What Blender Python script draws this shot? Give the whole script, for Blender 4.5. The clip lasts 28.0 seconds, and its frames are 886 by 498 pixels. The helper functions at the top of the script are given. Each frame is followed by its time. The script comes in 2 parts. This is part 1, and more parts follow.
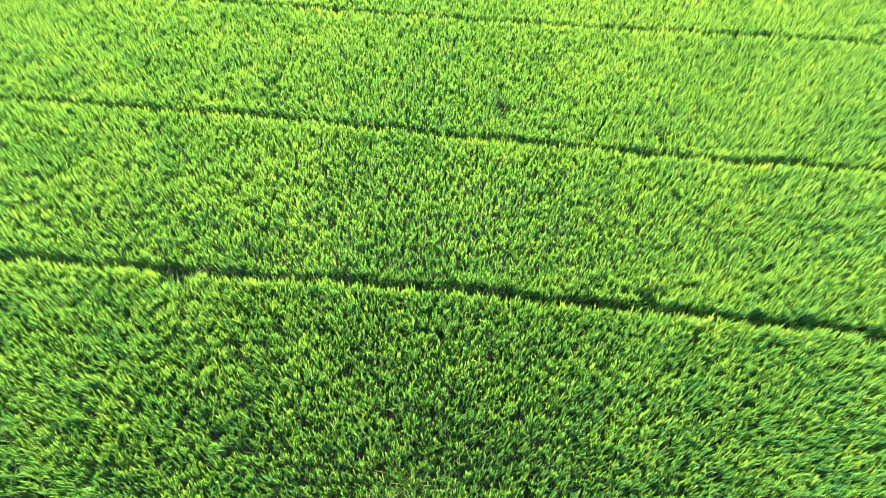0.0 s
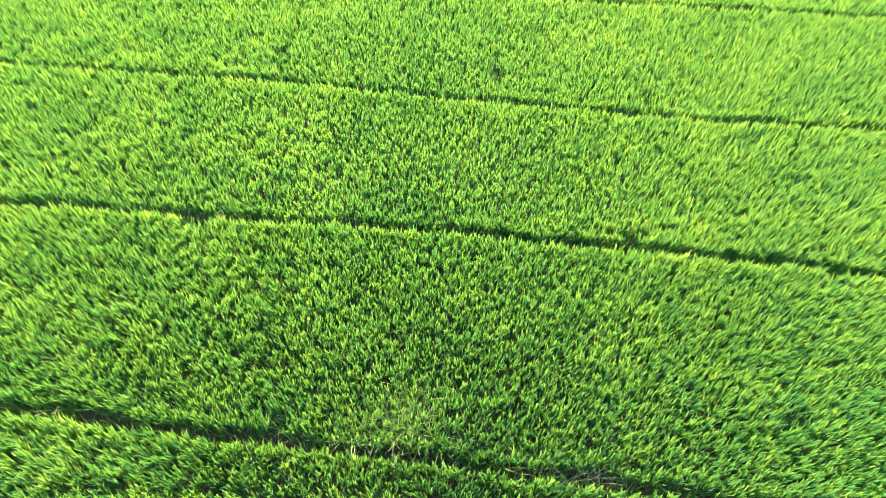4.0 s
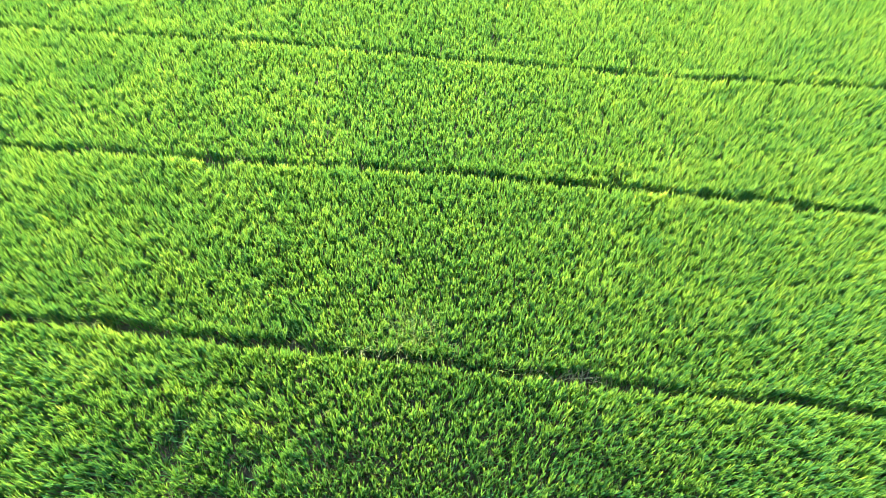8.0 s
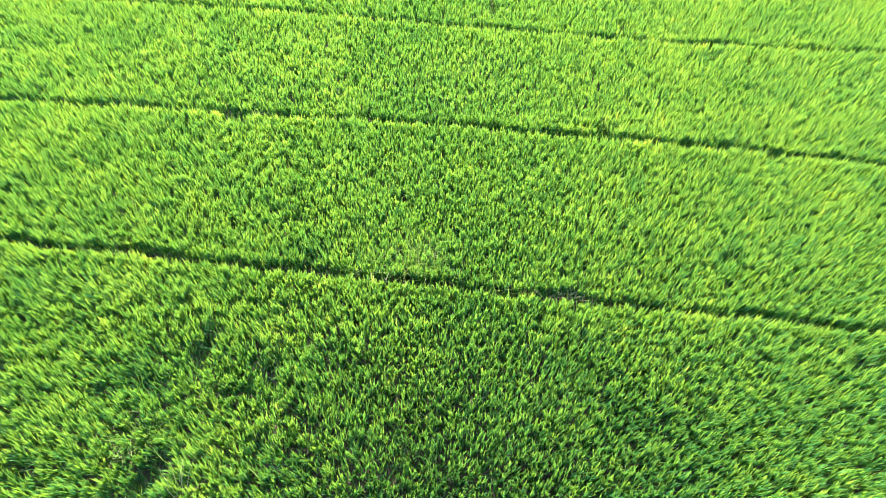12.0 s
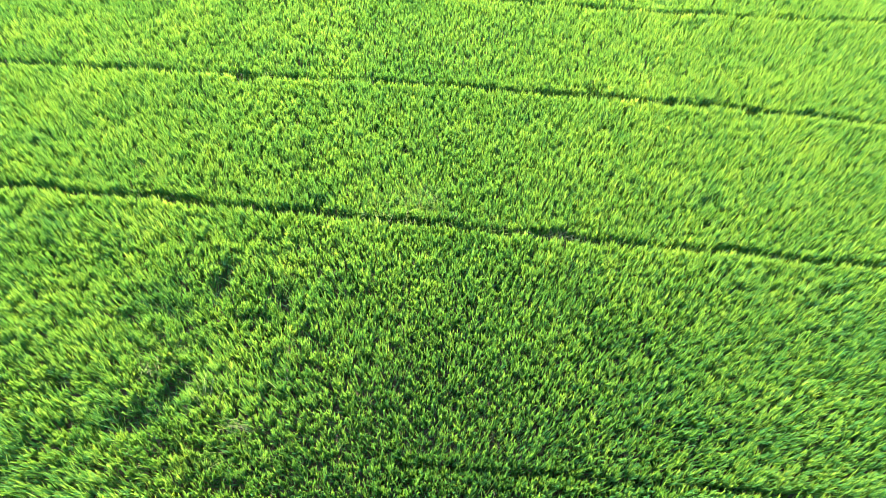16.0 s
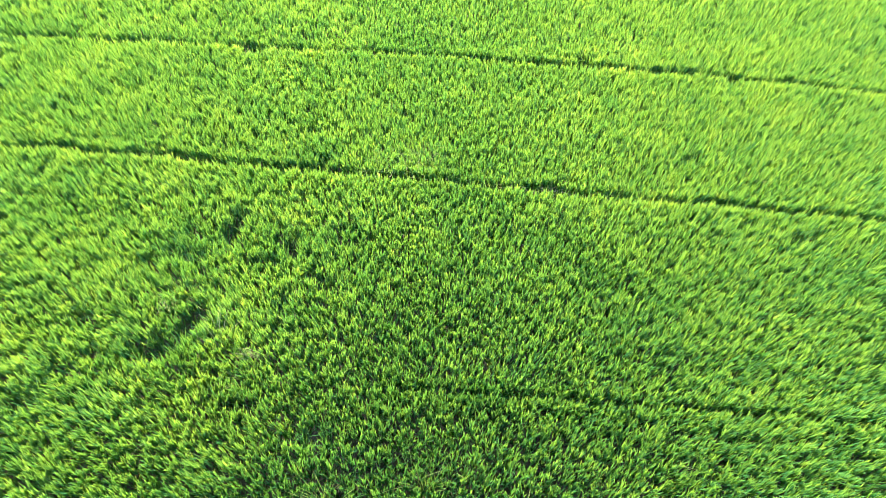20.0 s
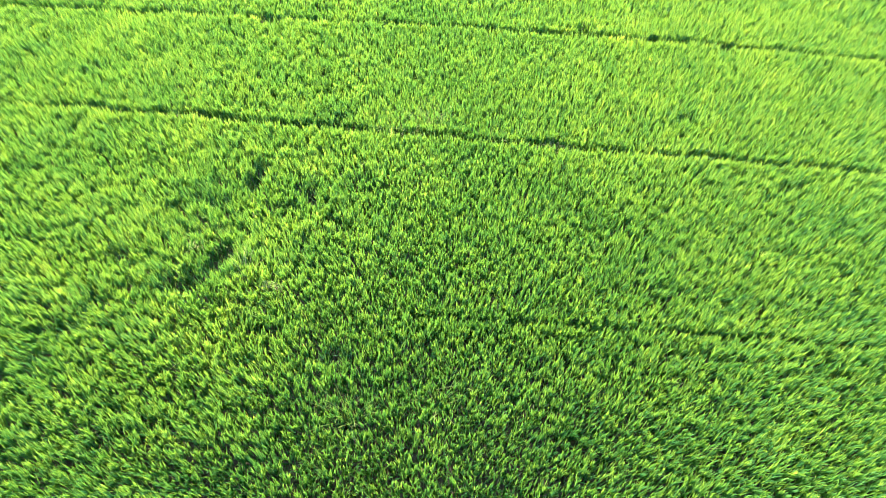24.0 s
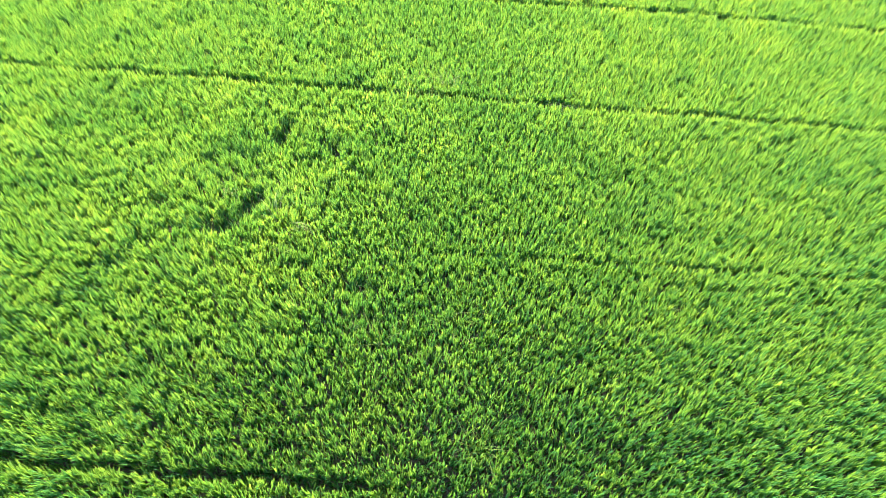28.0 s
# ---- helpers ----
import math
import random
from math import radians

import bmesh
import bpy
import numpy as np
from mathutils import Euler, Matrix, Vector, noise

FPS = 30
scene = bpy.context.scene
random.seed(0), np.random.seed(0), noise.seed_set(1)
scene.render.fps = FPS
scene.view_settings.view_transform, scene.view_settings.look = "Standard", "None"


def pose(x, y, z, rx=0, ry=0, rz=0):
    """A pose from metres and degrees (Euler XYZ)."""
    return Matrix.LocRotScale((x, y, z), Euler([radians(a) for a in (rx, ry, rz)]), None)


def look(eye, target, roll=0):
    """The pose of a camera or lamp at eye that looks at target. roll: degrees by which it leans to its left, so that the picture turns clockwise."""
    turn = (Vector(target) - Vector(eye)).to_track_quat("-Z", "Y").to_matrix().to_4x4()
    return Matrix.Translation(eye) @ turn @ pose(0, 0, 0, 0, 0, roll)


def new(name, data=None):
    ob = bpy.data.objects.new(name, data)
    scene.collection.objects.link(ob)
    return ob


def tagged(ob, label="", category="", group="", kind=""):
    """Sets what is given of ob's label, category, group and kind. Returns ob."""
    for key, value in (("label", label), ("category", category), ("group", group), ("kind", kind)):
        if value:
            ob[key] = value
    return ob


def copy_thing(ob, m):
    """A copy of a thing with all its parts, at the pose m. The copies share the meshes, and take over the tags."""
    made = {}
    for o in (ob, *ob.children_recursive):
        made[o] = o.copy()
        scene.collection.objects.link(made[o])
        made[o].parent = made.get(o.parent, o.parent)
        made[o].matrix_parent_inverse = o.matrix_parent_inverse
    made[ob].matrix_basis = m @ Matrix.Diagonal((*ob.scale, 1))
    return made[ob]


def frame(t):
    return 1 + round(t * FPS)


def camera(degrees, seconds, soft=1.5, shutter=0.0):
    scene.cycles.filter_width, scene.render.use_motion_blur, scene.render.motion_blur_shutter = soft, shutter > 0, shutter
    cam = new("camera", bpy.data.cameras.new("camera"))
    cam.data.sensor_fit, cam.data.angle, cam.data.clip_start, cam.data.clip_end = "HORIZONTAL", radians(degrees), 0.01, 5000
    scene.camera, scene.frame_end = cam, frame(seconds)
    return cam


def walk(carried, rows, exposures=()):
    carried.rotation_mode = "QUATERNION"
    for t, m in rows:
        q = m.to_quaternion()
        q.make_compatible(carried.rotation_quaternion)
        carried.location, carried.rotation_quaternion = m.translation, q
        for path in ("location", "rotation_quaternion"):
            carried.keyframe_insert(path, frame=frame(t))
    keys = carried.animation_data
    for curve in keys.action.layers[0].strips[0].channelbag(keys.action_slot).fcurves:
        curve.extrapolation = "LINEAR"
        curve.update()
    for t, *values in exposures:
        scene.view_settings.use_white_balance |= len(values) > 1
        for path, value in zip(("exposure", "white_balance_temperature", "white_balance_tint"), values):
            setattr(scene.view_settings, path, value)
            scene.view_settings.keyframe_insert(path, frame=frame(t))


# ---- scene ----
cam = camera(75, 28.0, soft=0.8)
PATH = [
    (0, look((-0.006, -0.001, 8.998), (-0.010, 4.840, 2.629), 0.06)),
    (2, look((-0.006, -0.677, 9.020), (-0.009, 4.162, 2.650), 0.07)),
    (4, look((0.013, -1.385, 9.075), (0.006, 3.451, 2.703), 0.05)),
    (6, look((0.012, -2.178, 9.115), (0.000, 2.655, 2.740), 0.01)),
    (8, look((0.022, -2.977, 9.144), (0.011, 1.854, 2.767), 0.04)),
    (10, look((0.007, -3.802, 9.165), (-0.004, 1.026, 2.787), 0.01)),
    (12, look((-0.008, -4.566, 9.217), (-0.022, 0.256, 2.834), 0.09)),
    (14, look((-0.024, -5.333, 9.208), (-0.021, -0.497, 2.835), 0.13)),
    (16, look((-0.030, -5.951, 9.217), (-0.020, -1.132, 2.832), 0.23)),
    (18, look((0.002, -6.574, 9.229), (0.016, -1.763, 2.837), 0.27)),
    (20, look((0.024, -7.184, 9.178), (0.035, -2.344, 2.808), 0.20)),
    (22, look((-0.012, -7.832, 9.131), (-0.007, -2.986, 2.766), 0.16)),
    (24, look((-0.147, -8.511, 9.123), (-0.147, -3.657, 2.764), 0.15)),
    (26, look((-0.309, -9.177, 9.168), (-0.311, -4.335, 2.799), 0.12)),
    (28, look((-0.448, -9.894, 9.204), (-0.451, -5.065, 2.826), 0.17)),
]
walk(cam, PATH)

# ---- sky and sun ----
SUN_AZ, SUN_EL = radians(-8), radians(31)
sun_way = Vector((math.sin(SUN_AZ) * math.cos(SUN_EL), math.cos(SUN_AZ) * math.cos(SUN_EL), math.sin(SUN_EL)))
world = bpy.data.worlds.new("sky")
scene.world = world
world.use_nodes = True
wn, wl = world.node_tree.nodes, world.node_tree.links
sky = wn.new("ShaderNodeTexSky")
sky.sky_type = "NISHITA"
sky.sun_disc = False
sky.sun_elevation, sky.sun_rotation = SUN_EL, SUN_AZ
wl.new(sky.outputs[0], wn["Background"].inputs[0])
wn["Background"].inputs[1].default_value = 0.15
sun = new("sun", bpy.data.lights.new("sun", "SUN"))
sun.data.energy, sun.data.angle, sun.data.color = 3.7, radians(0.6), (1.0, 0.93, 0.8)
sun.matrix_world = look(sun_way * 50, (0, 0, 0))
scene.view_settings.exposure = 2.35


# ---- materials ----
def material(name):
    mat = bpy.data.materials.new(name)
    mat.use_nodes = True
    return mat, mat.node_tree.nodes, mat.node_tree.links, mat.node_tree.nodes["Principled BSDF"]


def ramp(nodes, stops):
    r = nodes.new("ShaderNodeValToRGB")
    while len(r.color_ramp.elements) < len(stops):
        r.color_ramp.elements.new(0.5)
    for e, (at, col) in zip(r.color_ramp.elements, stops):
        e.position, e.color = at, (*col, 1)
    return r


def leaf_material(name, stops, through_col, share=0.46, rough=0.42):
    """A thin living leaf: tone runs from deep green to yellow, light also comes through it."""
    mat, n, l, bsdf = material(name)
    tone = n.new("ShaderNodeAttribute")
    tone.attribute_name = "tone"
    grain = n.new("ShaderNodeTexNoise")
    grain.inputs["Scale"].default_value = 60
    mul = n.new("ShaderNodeMath")
    mul.operation = "MULTIPLY_ADD"
    l.new(grain.outputs[0], mul.inputs[0])
    mul.inputs[1].default_value = 0.16
    add = n.new("ShaderNodeMath")
    add.operation = "ADD"
    add.inputs[1].default_value = -0.08
    l.new(tone.outputs["Fac"], add.inputs[0])
    l.new(add.outputs[0], mul.inputs[2])
    col = ramp(n, stops)
    l.new(mul.outputs[0], col.inputs[0])
    l.new(col.outputs[0], bsdf.inputs["Base Color"])
    bsdf.inputs["Roughness"].default_value = rough
    bsdf.inputs["Specular IOR Level"].default_value = 0.5
    tr = n.new("ShaderNodeBsdfTranslucent")
    tc = n.new("ShaderNodeMix")
    tc.data_type = "RGBA"
    tc.blend_type = "MULTIPLY"
    tc.inputs[0].default_value = 1.0
    l.new(col.outputs[0], tc.inputs[6])
    tc.inputs[7].default_value = (*through_col, 1)
    l.new(tc.outputs[2], tr.inputs[0])
    mix = n.new("ShaderNodeMixShader")
    mix.inputs[0].default_value = share
    l.new(bsdf.outputs[0], mix.inputs[1])
    l.new(tr.outputs[0], mix.inputs[2])
    l.new(mix.outputs[0], n["Material Output"].inputs[0])
    return mat


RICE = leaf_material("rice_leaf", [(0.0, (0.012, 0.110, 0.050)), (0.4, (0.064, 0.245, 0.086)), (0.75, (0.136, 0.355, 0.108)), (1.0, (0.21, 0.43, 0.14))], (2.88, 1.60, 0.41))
WEED = leaf_material("weed_leaf", [(0.0, (0.12, 0.22, 0.05)), (0.6, (0.25, 0.37, 0.08)), (1.0, (0.38, 0.46, 0.13))], (1.6, 1.5, 0.8), 0.4)
STRAW = leaf_material("dry_straw", [(0.0, (0.30, 0.25, 0.10)), (0.6, (0.46, 0.41, 0.18)), (1.0, (0.58, 0.53, 0.28))], (1.1, 1.0, 0.8), 0.2, 0.6)


def mud_material():
    mat, n, l, bsdf = material("wet_mud")
    geo = n.new("ShaderNodeNewGeometry")
    big, small = n.new("ShaderNodeTexNoise"), n.new("ShaderNodeTexNoise")
    big.inputs["Scale"].default_value, big.inputs["Detail"].default_value = 1.7, 4
    small.inputs["Scale"].default_value, small.inputs["Detail"].default_value = 28, 6
    l.new(geo.outputs["Position"], big.inputs["Vector"])
    l.new(geo.outputs["Position"], small.inputs["Vector"])
    avg = n.new("ShaderNodeMix")
    avg.inputs[0].default_value = 0.45
    l.new(big.outputs[0], avg.inputs[2])
    l.new(small.outputs[0], avg.inputs[3])
    col = ramp(n, [(0.3, (0.070, 0.054, 0.032)), (0.52, (0.140, 0.108, 0.066)), (0.7, (0.23, 0.180, 0.115))])
    l.new(avg.outputs[0], col.inputs[0])
    l.new(col.outputs[0], bsdf.inputs["Base Color"])
    rough = ramp(n, [(0.4, (0.6, 0.6, 0.6)), (0.62, (0.92, 0.92, 0.92))])
    l.new(big.outputs[0], rough.inputs[0])
    l.new(rough.outputs[0], bsdf.inputs["Roughness"])
    bump = n.new("ShaderNodeBump")
    bump.inputs["Strength"].default_value, bump.inputs["Distance"].default_value = 0.7, 0.03
    l.new(small.outputs[0], bump.inputs["Height"])
    l.new(bump.outputs[0], bsdf.inputs["Normal"])
    return mat


MUD = mud_material()

# ---- plan of the field ----
# furrows between the beds: the rear edge of the bed in front, as x, y along the furrow, and the width of the gap
FURROWS = {
    "z": ([(-3.76, 14.60), (-0.98, 14.27), (1.71, 13.92), (3.86, 13.66), (6.01, 13.49), (8.16, 13.30), (10.31, 13.06)], 0.25),
    "y": ([(-10.27, 10.76), (-8.21, 10.57), (-6.15, 10.36), (-4.10, 10.17), (-2.04, 9.86), (0.02, 9.53), (2.07, 9.25), (4.13, 8.96), (6.19, 8.69), (8.24, 8.53), (9.27, 8.45)], 0.25),
    "a": ([(-10.42, 6.36), (-8.40, 6.21), (-6.39, 6.04), (-4.37, 5.84), (-2.36, 5.70), (-0.34, 5.54), (1.67, 5.29), (3.69, 5.06), (5.70, 4.80), (7.72, 4.53), (9.73, 4.16)], 0.26),
    "b": ([(-11.35, 2.41), (-9.26, 2.18), (-7.16, 1.99), (-5.07, 1.75), (-2.98, 1.51), (-0.88, 1.28), (1.21, 0.99), (3.30, 0.71), (5.39, 0.49), (7.49, 0.23), (8.53, 0.08)], 0.225),
    "c": ([(-1.30, -3.34), (0.74, -3.50), (2.77, -3.65), (4.81, -3.82), (6.84, -3.98)], 0.125),
    "d": ([(-6.81, -7.32), (-5.70, -7.40), (-4.60, -7.49), (-3.49, -7.56)], 0.21),
}
ORDER = ["d", "c", "b", "a", "y", "z"]
NEAR, FAR = -8.4, 15.9


def half_width(y):
    return np.minimum(13.5, 7.2 + 0.49 * (y + 7.6))


def edge(name, x):
    pts = FURROWS[name][0]
    xs, ys = [p[0] for p in pts], [p[1] for p in pts]
    y = np.interp(x, xs, ys)
    y = y + np.where(x < xs[0], (x - xs[0]) * (ys[1] - ys[0]) / (xs[1] - xs[0]), 0)
    y = y + np.where(x > xs[-1], (x - xs[-1]) * (ys[-1] - ys[-2]) / (xs[-1] - xs[-2]), 0)
    return y + 0.02 * np.sin(3.1 * x + ys[0]) + 0.012 * np.sin(8.3 * x + ys[0] * 3)


MUDDY = [(-8.2, 1.2, 0.3), (-5.45, 0.8, 0.75), (-2.4, 0.45, 0.35), (2.2, 0.7, 0.4), (3.5, 0.4, 0.3), (6.0, 0.5, 0.3)]


def gap(name, x):
    w = FURROWS[name][1] * (1 + 0.10 * np.sin(2.3 * x + FURROWS[name][0][0][1]) + 0.08 * np.sin(6.1 * x))
    if name == "c":  # choked with plants towards one end
        w = w * np.clip((x + 1.8) / 1.6, 0.0, 1)
    if name == "b":  # overgrown for most of its length, open and muddy in places
        w = w * (0.95 + sum(0.7 * more * np.exp(-(((x - at) / long) ** 2)) for at, long, more in MUDDY))
    if name == "d":
        w = w * np.clip((-0.6 - x) / 1.3, 0.0, 1)
    return w


# bare spots: x, y, half sizes, turn in degrees, how bare
BARE = [
    (-4.83, 5.94, 0.18, 0.20, 0, 1),
    (-4.30, -2.08, 0.19, 0.34, -25, 1.0),
    (-4.85, -2.66, 0.32, 0.18, 15, 1.0),
    (-4.05, -0.08, 0.15, 0.36, 0, 1.15),
    (-2.86, -0.49, 0.14, 0.30, 0, 1.05),
    (1.33, 10.60, 0.12, 0.53, 0, 1.05),
    (4.73, 9.43, 0.09, 0.38, 0, 1),
    (3.59, 5.35, 0.11, 0.31, 0, 1),
    (7.05, 4.80, 0.10, 0.42, 0, 0.85),
    (6.73, 8.15, 0.16, 0.14, 0, 0.6),
    (-1.94, -4.14, 0.20, 0.14, 0, 1.0),
    (-6.26, -2.00, 0.25, 0.18, 0, 0.6),
    (-6.67, -3.56, 0.28, 0.16, 0, 0.6),
    (-6.83, -4.15, 0.15, 0.15, 0, 0.7),
    (7.00, -0.30, 0.36, 0.10, 10, 0.55),
    (5.34, 1.84, 0.15, 0.14, 0, 0.65),
    (-5.19, 1.94, 0.38, 0.11, -8, 1),
    (-2.58, 1.80, 0.13, 0.16, 0, 1),
    (-4.80, -0.65, 0.26, 0.14, 0, 0.65),
    (-4.32, -1.38, 0.15, 0.13, 0, 0.75),
]


def bareness(x, y):
    b = 0.0
    for cx, cy, rx, ry, turn, deep in BARE:
        dx, dy = x - cx, y - cy
        if abs(dx) > 1 or abs(dy) > 1:
            continue
        c, s = math.cos(radians(turn)), math.sin(radians(turn))
        r = math.hypot((dx * c + dy * s) / rx, (-dx * s + dy * c) / ry)
        b = max(b, deep * min(1.0, max(0.0, (1.45 - r) / 0.5)))
    return b


# ---- ground ----
def sheet(name, xs, ys, height, mat, keep=None):
    gx, gy = np.meshgrid(xs, ys)
    gz = height(gx, gy)
    verts = np.stack([gx, gy, gz], -1).reshape(-1, 3)
    i = np.arange(len(ys) - 1)[:, None] * len(xs) + np.arange(len(xs) - 1)[None]
    faces = np.stack([i, i + 1, i + 1 + len(xs), i + len(xs)], -1).reshape(-1, 4)
    if keep is not None:
        mid = verts[faces].mean(1)
        faces = faces[keep(mid[:, 0], mid[:, 1])]
    me = bpy.data.meshes.new(name)
    me.from_pydata(verts.tolist(), [], faces.tolist())
    me.materials.append(mat)
    me.polygons.foreach_set("use_smooth", [True] * len(faces))
    return new(name, me)


def mud_height(x, y):
    z = 0.02 * np.sin(2.1 * x + 0.7 * y) * np.sin(1.7 * y - 0.4 * x) + 0.015 * np.sin(9.1 * x + 2 * np.sin(5 * y)) * np.sin(7.7 * y)
    for name in ORDER:
        w = gap(name, x)
        mid = edge(name, x) + w / 2
        z = z - 0.13 * np.exp(-((y - mid) / (0.10 + w / 3)) ** 2) * np.clip(w / 0.15, 0, 1)
    return z


OUT = np.array([2, 5, 12, 30, 80, 250, 800, 3000.0])
xs = np.concatenate([-13.4 - OUT[::-1], np.arange(-13.4, 13.41, 0.24), 13.4 + OUT])
ys = np.concatenate([NEAR - OUT[::-1], np.arange(NEAR, FAR, 0.07), FAR + OUT])
ground = tagged(sheet("ground", xs, ys, mud_height, MUD), "damp brown paddy mud with shallow drainage furrows", "mud", kind="structure")


# ---- blades ----
def blades(name, base, azimuth, length, width, lean, bend, tone, mat, steps=3):
    """One mesh of many leaf blades. base: feet; azimuth: the way each leans; lean, bend: radians from upright at its foot, and gained to its tip."""
    n = len(base)
    rng = np.random.default_rng(n + 11)
    twist = azimuth + rng.normal(0, 0.7, n)
    side = np.stack([-np.sin(twist), np.cos(twist), np.zeros(n)], -1)
    out = np.stack([np.cos(azimuth), np.sin(azimuth), np.zeros(n)], -1)
    verts = np.empty((n, 2 * steps + 1, 3), np.float32)
    tones = np.empty((n, 2 * steps + 1), np.float32)
    p = base.copy()
    shape = {2: (0.85, 0.9), 3: (0.55, 1.0, 0.8), 4: (0.6, 1.0, 0.95, 0.7)}[steps]
    for k in range(steps + 1):
        f = k / steps
        if k < steps:
            half = side * (width * shape[k] / 2)[:, None]
            verts[:, 2 * k], verts[:, 2 * k + 1] = p - half, p + half
            # yellower tips are leaf colour; darker feet put the crop's inner shade into tone
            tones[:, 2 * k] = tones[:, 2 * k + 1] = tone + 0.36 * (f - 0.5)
        else:
            verts[:, 2 * k] = p
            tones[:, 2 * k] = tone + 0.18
        a = lean + bend * (f + 0.5 / steps) ** 1.3
        p = p + (np.sin(a)[:, None] * out + np.cos(a)[:, None] * np.array([0, 0, 1.0])) * (length / steps)[:, None]
    pattern, totals = [], []
    for k in range(steps - 1):
        pattern += [2 * k, 2 * k + 1, 2 * k + 3, 2 * k + 2]
        totals.append(4)
    pattern += [2 * steps - 2, 2 * steps - 1, 2 * steps]
    totals.append(3)
    per = 2 * steps + 1
    loops = (np.arange(n, dtype=np.int32)[:, None] * per + np.array(pattern, np.int32)[None]).ravel()
    totals = np.tile(np.array(totals, np.int32), n)
    starts = np.concatenate([[0], np.cumsum(totals)[:-1]]).astype(np.int32)
    me = bpy.data.meshes.new(name)
    me.vertices.add(n * per)
    me.vertices.foreach_set("co", verts.ravel())
    me.loops.add(len(loops))
    me.loops.foreach_set("vertex_index", loops)
    me.polygons.add(len(totals))
    me.polygons.foreach_set("loop_start", starts)
    me.polygons.foreach_set("use_smooth", np.ones(len(totals), bool))
    at = me.attributes.new("tone", "FLOAT", "POINT")
    at.data.foreach_set("value", tones.ravel())
    me.materials.append(mat)
    me.update(calc_edges=True)
    return me


def field_noise(x, y, scale, seed):
    return noise.noise(Vector((x * scale, y * scale, seed)))


HILL = 0.112
CLUMP = 0.28


def uneven(x, y):
    """How tufted the crop is: strongly on the side with the trampled holes, hardly at all on the other."""
    side = min(1.0, max(0.0, (-0.6 - x) / 2.6))
    near_holes = math.exp(-((x + 4.6) / 3.0) ** 2 - ((y + 1.6) / 2.6) ** 2)
    return min(1.0, 0.6 * side + 0.5 * near_holes + 0.24)


def clump_centre(x, y):
    """The nearest centre of a jittered lattice of clumps."""
    best, at = 9.0, (x, y)
    ci, cj = math.floor(x / CLUMP), math.floor(y / CLUMP)
    for i in (ci - 1, ci, ci + 1):
        for j in (cj - 1, cj, cj + 1):
            v = noise.cell_vector(Vector((i + 0.5, j + 0.5, 3.5)))
            px, py = (i + 0.5 + 0.8 * (v.x - 0.5)) * CLUMP, (j + 0.5 + 0.8 * (v.y - 0.5)) * CLUMP
            d = math.hypot(px - x, py - y)
            if d < best:
                best, at = d, (px, py)
    return best, at


rng = np.random.default_rng(5)


def hills():
    """The feet of the rice plants, bed by bed."""
    beds = [[] for _ in range(len(ORDER) + 1)]
    ny, nx = int((FAR - NEAR) / HILL), int(27.4 / HILL)
    for j in range(ny):
        for i in range(nx):
            x = -13.7 + (i + 0.5 * (j % 2)) * HILL + rng.normal(0, 0.03)
            y = NEAR + j * HILL + rng.normal(0, 0.03)
            if abs(x) > half_width(y):
                continue
            bed, free, spans = 0, True, []
            for name in ORDER:
                e = float(edge(name, x))
                if y > e:
                    bed += 1
                if float(gap(name, x)) > 0.06:
                    spans.append((e, float(gap(name, x))))
            k = uneven(x, y)
            d, (px, py) = clump_centre(x, y)
            x, y = x + 0.22 * k * (px - x), y + 0.22 * k * (py - y)
            bare = bareness(x, y)
            if any(e0 - 0.07 < y < e0 + w0 + 0.07 for e0, w0 in spans):
                free = False
            if not free:
                continue
            if rng.random() < bare - 0.02:
                if rng.random() < 0.3:  # a stunted plant in the hole
                    beds[bed].append((x, y, 2.4, False))
                continue
            beds[bed].append((x, y, bare, False))
    for k, name in enumerate(ORDER):  # a closed row of plants along either side of each furrow
        for x in np.arange(-13, 13, 0.09):
            w = float(gap(name, x))
            if w < 0.06:
                continue
            for over, side in ((0, -0.045), (1, w + 0.045)):
                px = x + rng.normal(0, 0.03)
                y = float(edge(name, px)) + side + rng.normal(0, 0.02)
                if abs(px) < half_width(y) and NEAR < y < FAR and rng.random() >= bareness(px, y):
                    # -0.3 marks the sunward rim, whose sunlit crest is painted as a paler tone
                    beds[k + over].append((px, y, -0.3 if over == 0 and name != "c" else 0.0, True))
        for x in np.arange(-13, 13, 0.2 if name == "b" else 0.07):  # short leaves that fill the furrow itself
            w = float(gap(name, x))
            y = float(edge(name, x)) + w * rng.uniform(0.2, 0.8)
            if w > 0.1 and abs(x) < half_width(y) and rng.random() < 0.85:
                beds[k].append((x + rng.normal(0, 0.04), y, 2.1, False))
    return beds


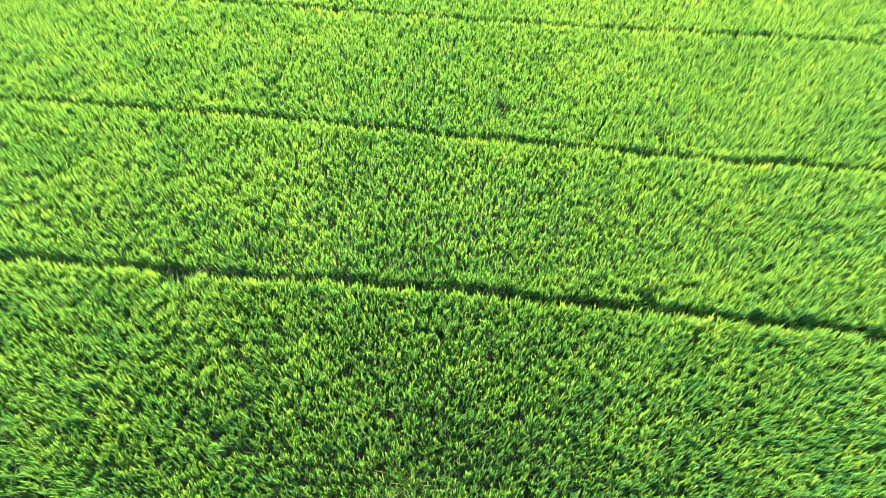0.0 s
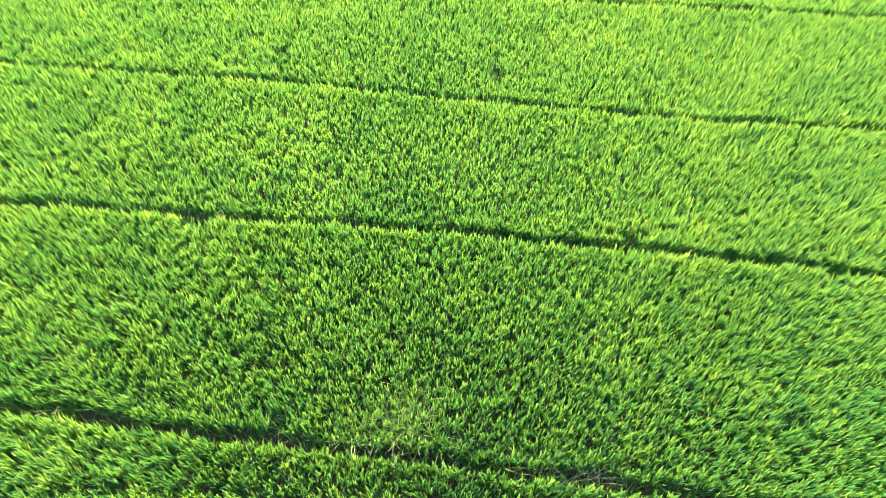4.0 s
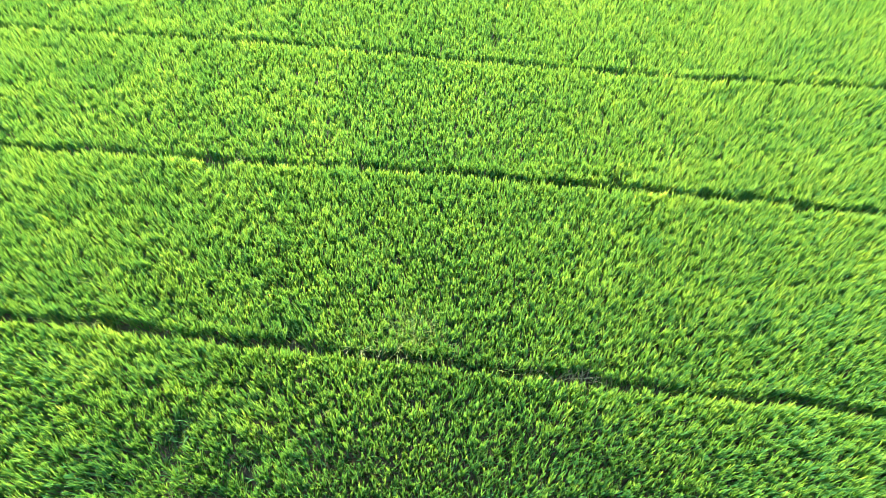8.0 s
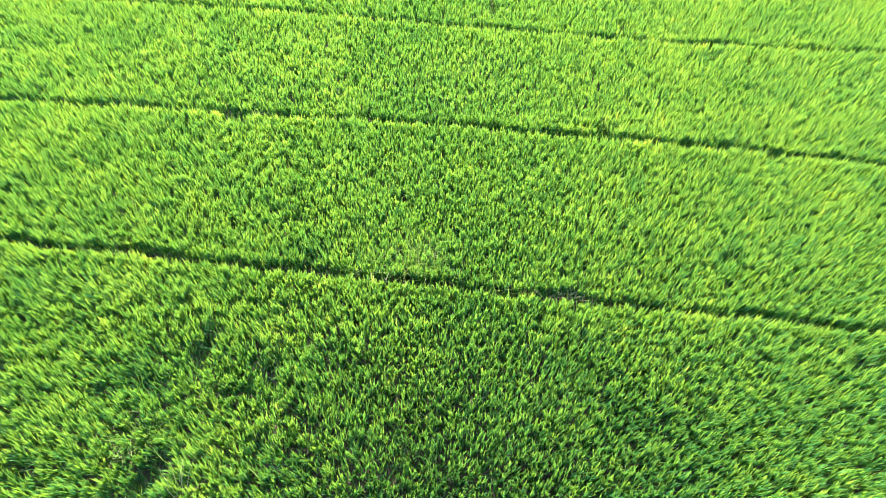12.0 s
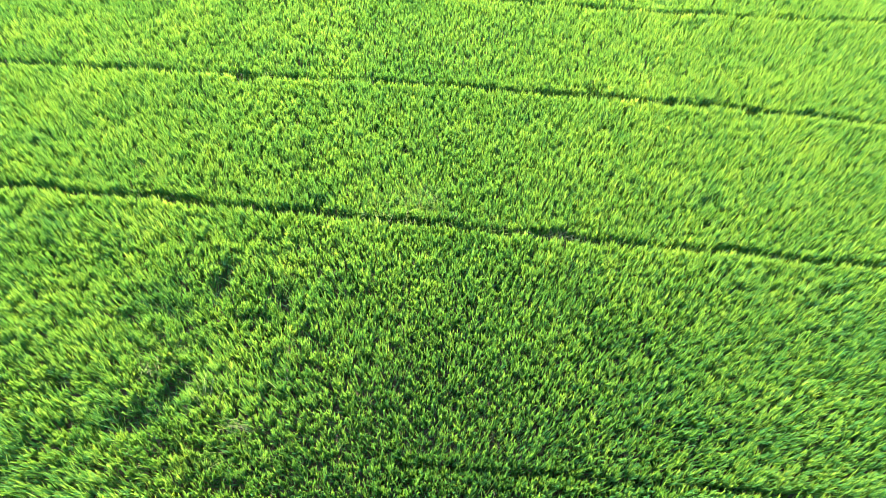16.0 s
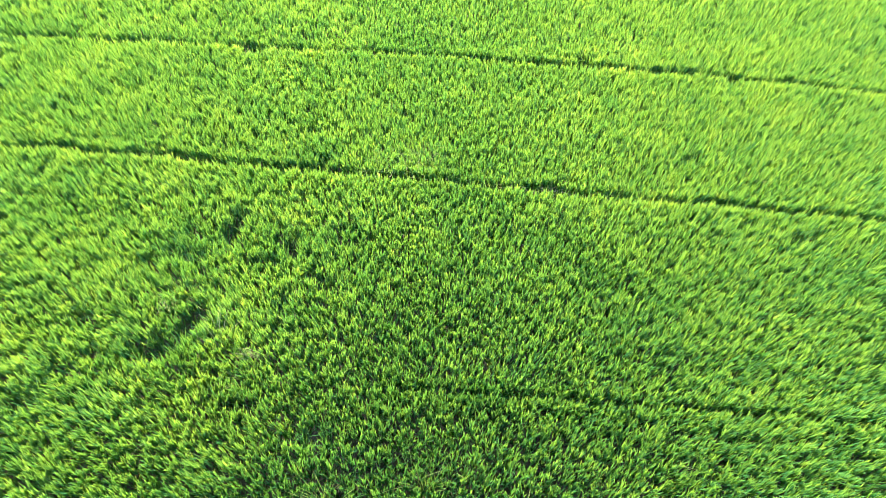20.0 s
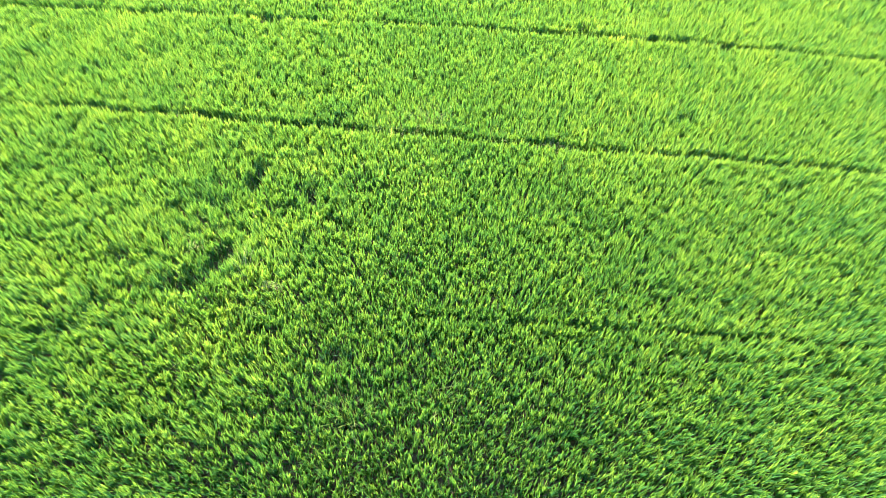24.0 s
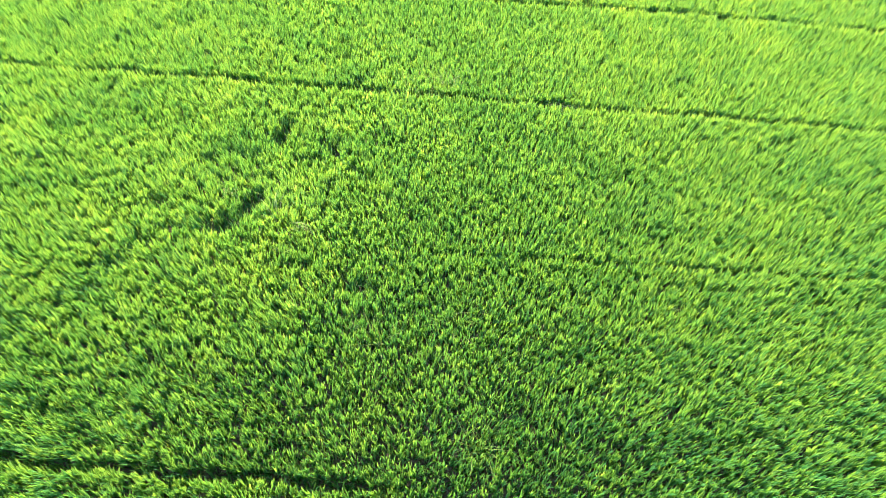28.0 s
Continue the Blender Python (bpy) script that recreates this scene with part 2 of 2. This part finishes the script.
def rice(name, feet):
    """The crop of one bed: every plant a handful of shoots, every shoot a tight bundle of erect leaves, with darker leaves low between them."""
    base, az, length, width, lean, bend, tone = [], [], [], [], [], [], []
    for x, y, bare, rim in feet:
        k = uneven(x, y)
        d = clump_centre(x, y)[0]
        tall = 1 + 0.035 * field_noise(x, y, 0.6, 1.0) + 0.045 * field_noise(x, y, 2.6, 4.0) - 0.2 * max(bare, 0)
        tall += k * (0.05 - 1.0 * d * d / CLUMP) + 0.08 * k * field_noise(x, y, 1.6, 77.0)
        ripe = min(1.0, max(0.0, (-2.0 - x) / 2)) * min(1.0, max(0.0, -y / 3))  # a paler, yellower corner of the field
        # denser crop on this side; its brighter light is put into the tone
        right = min(1.0, max(0.0, (x - 0.5) / 4))
        far = y > 6.0
        shoots = max(2, int((3.7 if far else 5.5) * (1 + 0.15 * ripe + 0.28 * right + (0.25 if rim else 0) + 0.12 * min(1.0, max(0.0, -x - 2.5))) * (1 - 0.3 * max(bare, 0)) + rng.random()))
        per = 3
        lows = 3 if far else 6
        if rim:
            lows += 4
        n = shoots * per + lows
        # tone drops away from clump centres: shade between clumps is painted into the colour
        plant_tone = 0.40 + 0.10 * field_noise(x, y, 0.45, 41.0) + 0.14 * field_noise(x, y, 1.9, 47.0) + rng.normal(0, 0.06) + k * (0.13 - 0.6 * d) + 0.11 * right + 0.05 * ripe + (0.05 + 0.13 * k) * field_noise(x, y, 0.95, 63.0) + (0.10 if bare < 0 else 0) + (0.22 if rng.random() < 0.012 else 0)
        # shoots: where each one stands, which way it leans, how tall and how pale it is
        sa = rng.uniform(0, 2 * math.pi, shoots)
        sr = 0.06 * np.sqrt(rng.random(shoots))
        sx = 0.03 + (0.05 + 0.14 * k) * field_noise(x, y, 1.2, 20.0) + rng.normal(0, 0.08, shoots)
        sy = (0.05 + 0.12 * k) * field_noise(x, y, 1.2, 30.0) + rng.normal(0, 0.08, shoots)
        stall = tall + 0.02 * right + rng.normal(0, 0.045 if far else 0.06, shoots)
        stone = plant_tone + rng.normal(0, 0.055 if far else 0.075, shoots)
        q = np.repeat(np.arange(shoots), per)
        a = rng.uniform(0, 2 * math.pi, n)
        low = np.arange(n) >= shoots * per
        ox = np.concatenate([sr[q] * np.cos(sa[q]), rng.normal(0, 0.055, lows)])
        oy = np.concatenate([sr[q] * np.sin(sa[q]), rng.normal(0, 0.055, lows)])
        fx = np.concatenate([sx[q], np.full(lows, 0.02)])
        fy = np.concatenate([sy[q], np.zeros(lows)])
        high = np.concatenate([stall[q], np.full(lows, tall)])
        r = np.where(low, 0.02, 0.006)
        rise = np.where(low, rng.uniform(0.03, 0.26, n), rng.uniform(0.28, 0.42, n)) * high
        ln = np.clip(0.55 * high - rise + rng.normal(0, 0.03, n), 0.09, 0.27)
        th = np.where(low, 0.22, 0.0) + np.abs(rng.normal(0.02, 0.06, n))
        dx, dy = np.sin(th) * np.cos(a) + fx, np.sin(th) * np.sin(a) + fy
        base.append(np.stack([x + ox + r * np.cos(a) + rise * 0.5 * fx, y + oy + r * np.sin(a) + rise * 0.5 * fy, rise], -1))
        az.append(np.arctan2(dy, dx))
        lean.append(np.hypot(dx, dy))
        bend.append(np.abs(rng.normal(0.10, 0.20, n)))
        length.append(ln)
        width.append(rng.uniform(0.014, 0.021, n) * (1.15 if far else 1.0) * np.where(low, 1.6, 1.0))
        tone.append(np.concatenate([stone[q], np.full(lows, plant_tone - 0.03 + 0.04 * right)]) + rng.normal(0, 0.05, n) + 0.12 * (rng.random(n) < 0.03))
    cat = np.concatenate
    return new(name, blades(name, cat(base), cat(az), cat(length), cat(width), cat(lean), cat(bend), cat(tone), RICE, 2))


BED_LABELS = [
    "dense bright green rice bed beside a choked furrow",
    "dense green rice bed running into its neighbour, few gaps",
    "green rice bed with trampled muddy holes and yellowish tufts",
    "even green rice bed with pale weeds along its furrow",
    "dense green rice bed with a notch in its edge",
    "yellow-green rice bed with narrow slits between plants",
    "bright yellow-green rice bed beyond the last furrow",
]
for feet, words in zip(hills(), BED_LABELS):
    if feet:
        tagged(rice("rice_bed", feet), words, "rice crop", "rice beds", "stuff")


# the same crop goes on outside, as an uneven canopy sheet with shade in its colour
def canopy_height(x, y):
    g = np.random.default_rng(3)
    near = np.clip(1 - (np.maximum(np.abs(x) - 14, 0) + np.maximum(np.abs(y - 3) - 14, 0)) / 60, 0.2, 1)
    return 0.33 + near * g.uniform(-0.08, 0.08, x.shape)


def outside(x, y):
    return (y < NEAR) | (y > FAR) | (np.abs(x) > half_width(y))


def canopy_material():
    mat, n, l, bsdf = material("rice_canopy")
    geo = n.new("ShaderNodeNewGeometry")
    fine, broad = n.new("ShaderNodeTexNoise"), n.new("ShaderNodeTexNoise")
    fine.inputs["Scale"].default_value, fine.inputs["Detail"].default_value = 22, 5
    broad.inputs["Scale"].default_value = 0.35
    l.new(geo.outputs["Position"], fine.inputs["Vector"])
    l.new(geo.outputs["Position"], broad.inputs["Vector"])
    avg = n.new("ShaderNodeMix")
    avg.inputs[0].default_value = 0.4
    l.new(fine.outputs[0], avg.inputs[2])
    l.new(broad.outputs[0], avg.inputs[3])
    # far darker than the leaves: deep shadow between plants is mixed into this green
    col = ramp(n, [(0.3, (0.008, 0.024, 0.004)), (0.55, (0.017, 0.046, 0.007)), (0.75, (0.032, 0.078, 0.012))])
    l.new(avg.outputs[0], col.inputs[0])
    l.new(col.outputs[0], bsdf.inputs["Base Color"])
    bsdf.inputs["Roughness"].default_value = 1.0
    bsdf.inputs["Specular IOR Level"].default_value = 0.0
    bump = n.new("ShaderNodeBump")
    bump.inputs["Strength"].default_value, bump.inputs["Distance"].default_value = 1.0, 0.08
    l.new(fine.outputs[0], bump.inputs["Height"])
    l.new(bump.outputs[0], bsdf.inputs["Normal"])
    return mat


cx = np.concatenate([-20 - OUT[::-1], np.arange(-20, 20.01, 0.14), 20 + OUT])
cy = np.concatenate([-14 - OUT[::-1], np.arange(-14, 20.01, 0.14), 20 + OUT])
tagged(sheet("rice_field_beyond", cx, cy, canopy_height, canopy_material(), outside), "green rice canopy reaching to the horizon, darkened for the shade among its plants", "rice crop", kind="stuff")


def outer_crop(count=80000):
    """Thinner-set tufts of the same crop round the beds, with the furrows left open."""
    g = np.random.default_rng(17)
    x, y = g.uniform(-21, 21, count), g.uniform(-15, 21, count)
    keep = outside(x, y)
    for name in ORDER:
        e = edge(name, x)
        keep &= ~((y > e) & (y < e + np.maximum(gap(name, x), 0.0)))
    x, y = x[keep], y[keep]
    n = len(x)
    base = np.stack([x, y, g.uniform(0.2, 0.3, n)], -1)
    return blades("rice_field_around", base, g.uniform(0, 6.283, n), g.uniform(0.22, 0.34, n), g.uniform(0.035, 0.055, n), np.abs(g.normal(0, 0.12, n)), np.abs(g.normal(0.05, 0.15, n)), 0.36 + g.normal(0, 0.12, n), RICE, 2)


tagged(new("rice_field_around", outer_crop()), "green rice crop round the beds, furrows between", "rice crop", kind="stuff")


# ---- single plants ----
def one_leaf(name, length, width, lean, bend, tone, mat, steps=4):
    """A single leaf that stands at the origin and leans along +x."""
    a = np.array
    return blades(name, np.zeros((1, 3)), a([0.0]), a([length]), a([width]), a([lean]), a([bend]), a([tone]), mat, steps)


def stalk(name, height, wide, mat, sides=5):
    """A tapered, slightly bowed stalk."""
    bm = bmesh.new()
    rings = []
    for k in range(4):
        f = k / 3
        rad = wide * (1 - 0.55 * f)
        rings.append([bm.verts.new((0.02 * f * f + rad * math.cos(6.2832 * i / sides), rad * math.sin(6.2832 * i / sides), height * f)) for i in range(sides)])
    for low_ring, high_ring in zip(rings, rings[1:]):
        for i in range(sides):
            bm.faces.new((low_ring[i], low_ring[(i + 1) % sides], high_ring[(i + 1) % sides], high_ring[i]))
    bm.faces.new(rings[-1])
    me = bpy.data.meshes.new(name)
    bm.to_mesh(me)
    bm.free()
    at = me.attributes.new("tone", "FLOAT", "POINT")
    at.data.foreach_set("value", np.full(len(me.vertices), 0.35, np.float32))
    me.materials.append(mat)
    return me


STEM_BASE = {m: stalk("stem_base", 0.16, 0.018, m) for m in (WEED, STRAW)}


def plant(name, x, y, leaves, count, spread, low, high, label, category, group, seed):
    """A tuft: an Empty at its foot, and leaves that fan out of it."""
    g = random.Random(seed)
    root = new(name)
    root.matrix_world = pose(x, y, float(mud_height(np.float64(x), np.float64(y))))
    turn = g.uniform(0, 360)
    new("stem_base", STEM_BASE[STRAW if category == "straw" else WEED]).parent = root
    for i in range(count):
        leaf = new("leaf", leaves[g.randrange(len(leaves))])
        leaf.parent = root
        s = g.uniform(low, high)
        fan = g.gauss(0, 24) if category == "straw" else i * 137.5 + g.uniform(-30, 30)  # broken stalks all fall one way
        leaf.matrix_basis = pose(g.gauss(0, spread), g.gauss(0, spread), 0, 0, 0, turn + fan) @ Matrix.Diagonal((s, 1, s, 1))
    return tagged(root, label, category, group)


weed_leaves = [one_leaf("leaf", 0.62 + 0.045 * i, 0.008 + 0.001 * (i % 3), 0.04 + 0.05 * i, 0.3 + 0.28 * i, 0.55 + 0.1 * i, WEED) for i in range(5)]
dry_leaves = [one_leaf("leaf", 0.56 + 0.02 * i, 0.012, 0.05 + 0.04 * i, 0.15 + 0.2 * i, 0.80 + 0.05 * i, RICE) for i in range(5)]
straw_leaves = [one_leaf("stalk", 0.80 + 0.04 * i, 0.006, 0.02 + 0.03 * i, 1.5 + 0.15 * i, 0.5 + 0.12 * i, STRAW) for i in range(4)]
WEEDS = [(-3.19, -3.13), (-4.74, -1.54), (-0.50, 2.34), (-0.62, 1.83), (-0.19, 1.67), (-0.90, 1.76), (-6.18, 2.87), (-0.30, -4.82), (-1.69, -5.06), (-5.69, -5.46), (0.04, -6.97), (-1.16, 5.75), (-1.12, 3.43), (-6.76, 2.15), (-6.04, 2.23), (6.31, 1.33), (-1.38, 1.77), (0.79, 1.26), (3.54, 0.78), (4.59, 0.69), (-0.49, 1.97)]
DRY = [(2.75, 0.87), (6.10, 0.42), (5.95, 0.50), (6.22, 0.36), (4.28, 3.00), (3.08, -2.57), (-0.96, -4.92), (6.53, 2.97), (5.17, -5.49), (-4.59, -7.02), (-2.02, -5.87), (4.80, 4.37)]
STRAWS = [(-3.78, -2.50), (-2.86, -2.80), (-4.86, -1.48), (1.42, 1.03), (2.06, 1.06), (-4.72, 5.86)]
for i, (x, y) in enumerate(WEEDS):
    for k in range(2 if i % 3 else 1):
        plant("weed_tuft", x + 0.13 * k, y - 0.07 * k, weed_leaves, 22 + i % 5, 0.045, 0.85, 1.08, "pale green weed with thin arching leaves among rice", "weed", "weeds in the rice", 100 + i + 50 * k)
for i in range(5):  # a dense pale patch of weed beside the muddy furrow
    a = i * 2.4
    plant("weed_tuft", -0.47 + 0.10 * math.sqrt(i) * math.cos(a), 1.74 + 0.12 * math.sqrt(i) * math.sin(a), weed_leaves, 15, 0.06, 0.86, 1.0, "yellow-green weed in a dense fuzzy patch among rice", "weed", "weeds in the rice", 170 + i)
for i in range(22):  # weeds hanging into the muddiest furrow
    x = -6.9 + 0.44 * i + 0.12 * math.sin(i * 2.4)
    y = float(edge("b", x)) + 0.10 + 0.06 * math.sin(i * 1.7)
    plant("furrow_weed", x, y, weed_leaves, 13, 0.05, 0.55, 0.85, "pale drooping weed growing in the muddy furrow", "weed", "weeds in the furrow", 500 + i)
for i in range(34):  # long stray leaves that arch over the crop
    g = random.Random(700 + i)
    x, y = g.uniform(-6.5, 6.5), g.uniform(-6.5, 6.5)
    plant("long_weed", x, y, weed_leaves, 3, 0.02, 0.95, 1.15, "long thin weed leaves arching over the rice", "weed", "stray weeds", 800 + i)
for i, (x, y) in enumerate(DRY):
    plant("yellowing_rice_plant", x, y, dry_leaves, 16, 0.05, 0.92, 1.04, "yellowing rice plant with upright dry-tipped leaves", "rice plant", "yellowing rice plants", 300 + i)
for i in range(5):  # dry stalks lying over the edge of the muddy furrow
    x = 1.4 + 0.32 * i
    plant("broken_straw", x, float(edge("b", x)) + 0.02, straw_leaves, 5, 0.05, 0.85, 1.0, "dry straw stalks bent over a furrow edge", "straw", "broken straw", 450 + i)
for i, (x, y) in enumerate(STRAWS):
    plant("broken_straw", x, y, straw_leaves, 9, 0.05, 0.98, 1.12, "straw-coloured broken stalks bent over the rice", "straw", "broken straw", 400 + i)


# rice plants that stand free round the trampled holes
tiller_stalks = [stalk("tiller", 0.34 + 0.03 * i, 0.006, RICE) for i in range(3)]
rice_leaves = [one_leaf("leaf", 0.24 + 0.03 * i, 0.012 + 0.001 * (i % 3), 0.10 + 0.05 * i, 0.12 + 0.12 * i, 0.34 + 0.05 * i, RICE, 3) for i in range(5)]


def rice_plant(seed):
    g = random.Random(seed)
    root = new("rice_plant")
    for i in range(6):
        t = new("tiller", tiller_stalks[i % 3])
        t.parent = root
        t.matrix_basis = pose(g.gauss(0, 0.025), g.gauss(0, 0.025), 0, g.gauss(0, 8), g.gauss(0, 8), g.uniform(0, 360))
        for k in range(5):
            leaf = new("leaf", rice_leaves[g.randrange(5)])
            leaf.parent = t
            leaf.matrix_basis = pose(0, 0, 0.05 + 0.065 * k, 0, 0, k * 150 + g.uniform(-40, 40))
    return tagged(root, "free-standing green rice plant beside a muddy hole", "rice plant", "rice plants round the holes")


hole_leaves = [one_leaf("leaf", 0.34 + 0.05 * i, 0.013 + 0.001 * i, 0.5 + 0.08 * i, 0.9 + 0.2 * i, 0.45 + 0.06 * i, RICE) for i in range(4)]
for i, (x, y) in enumerate([(-4.48, -1.92), (-4.42, -2.22), (-4.15, -1.82), (-5.08, -2.58), (-4.72, -2.50), (-4.98, -2.78), (-4.10, 0.12), (-4.00, -0.20)]):
    plant("lodged_rice_plant", x, y, hole_leaves, 11, 0.03, 0.9, 1.2, "trampled rice plant with leaves drooping over a muddy hole", "rice plant", "trampled rice plants", 900 + i)
g = random.Random(9)
kinds = [rice_plant(70 + i) for i in range(4)]
made = 0
for cx0, cy0, rx, ry, turn, deep in BARE:
    for i in range(5):
        a = i * 72 + g.uniform(-20, 20)
        ox, oy = rx * 1.15 * math.cos(radians(a)), ry * 1.15 * math.sin(radians(a))
        c, s = math.cos(radians(turn)), math.sin(radians(turn))
        x, y = cx0 + ox * c - oy * s, cy0 + ox * s + oy * c
        if any(e0 - 0.02 < y < e0 + w0 + 0.02 for e0, w0 in ((float(edge(f, x)), float(gap(f, x))) for f in ORDER)):
            continue
        m = pose(x, y, float(mud_height(np.float64(x), np.float64(y))), 0, 0, g.uniform(0, 360))
        if made < 4:
            kinds[made].matrix_world = m
        else:
            copy_thing(kinds[made % 4], m)
        made += 1
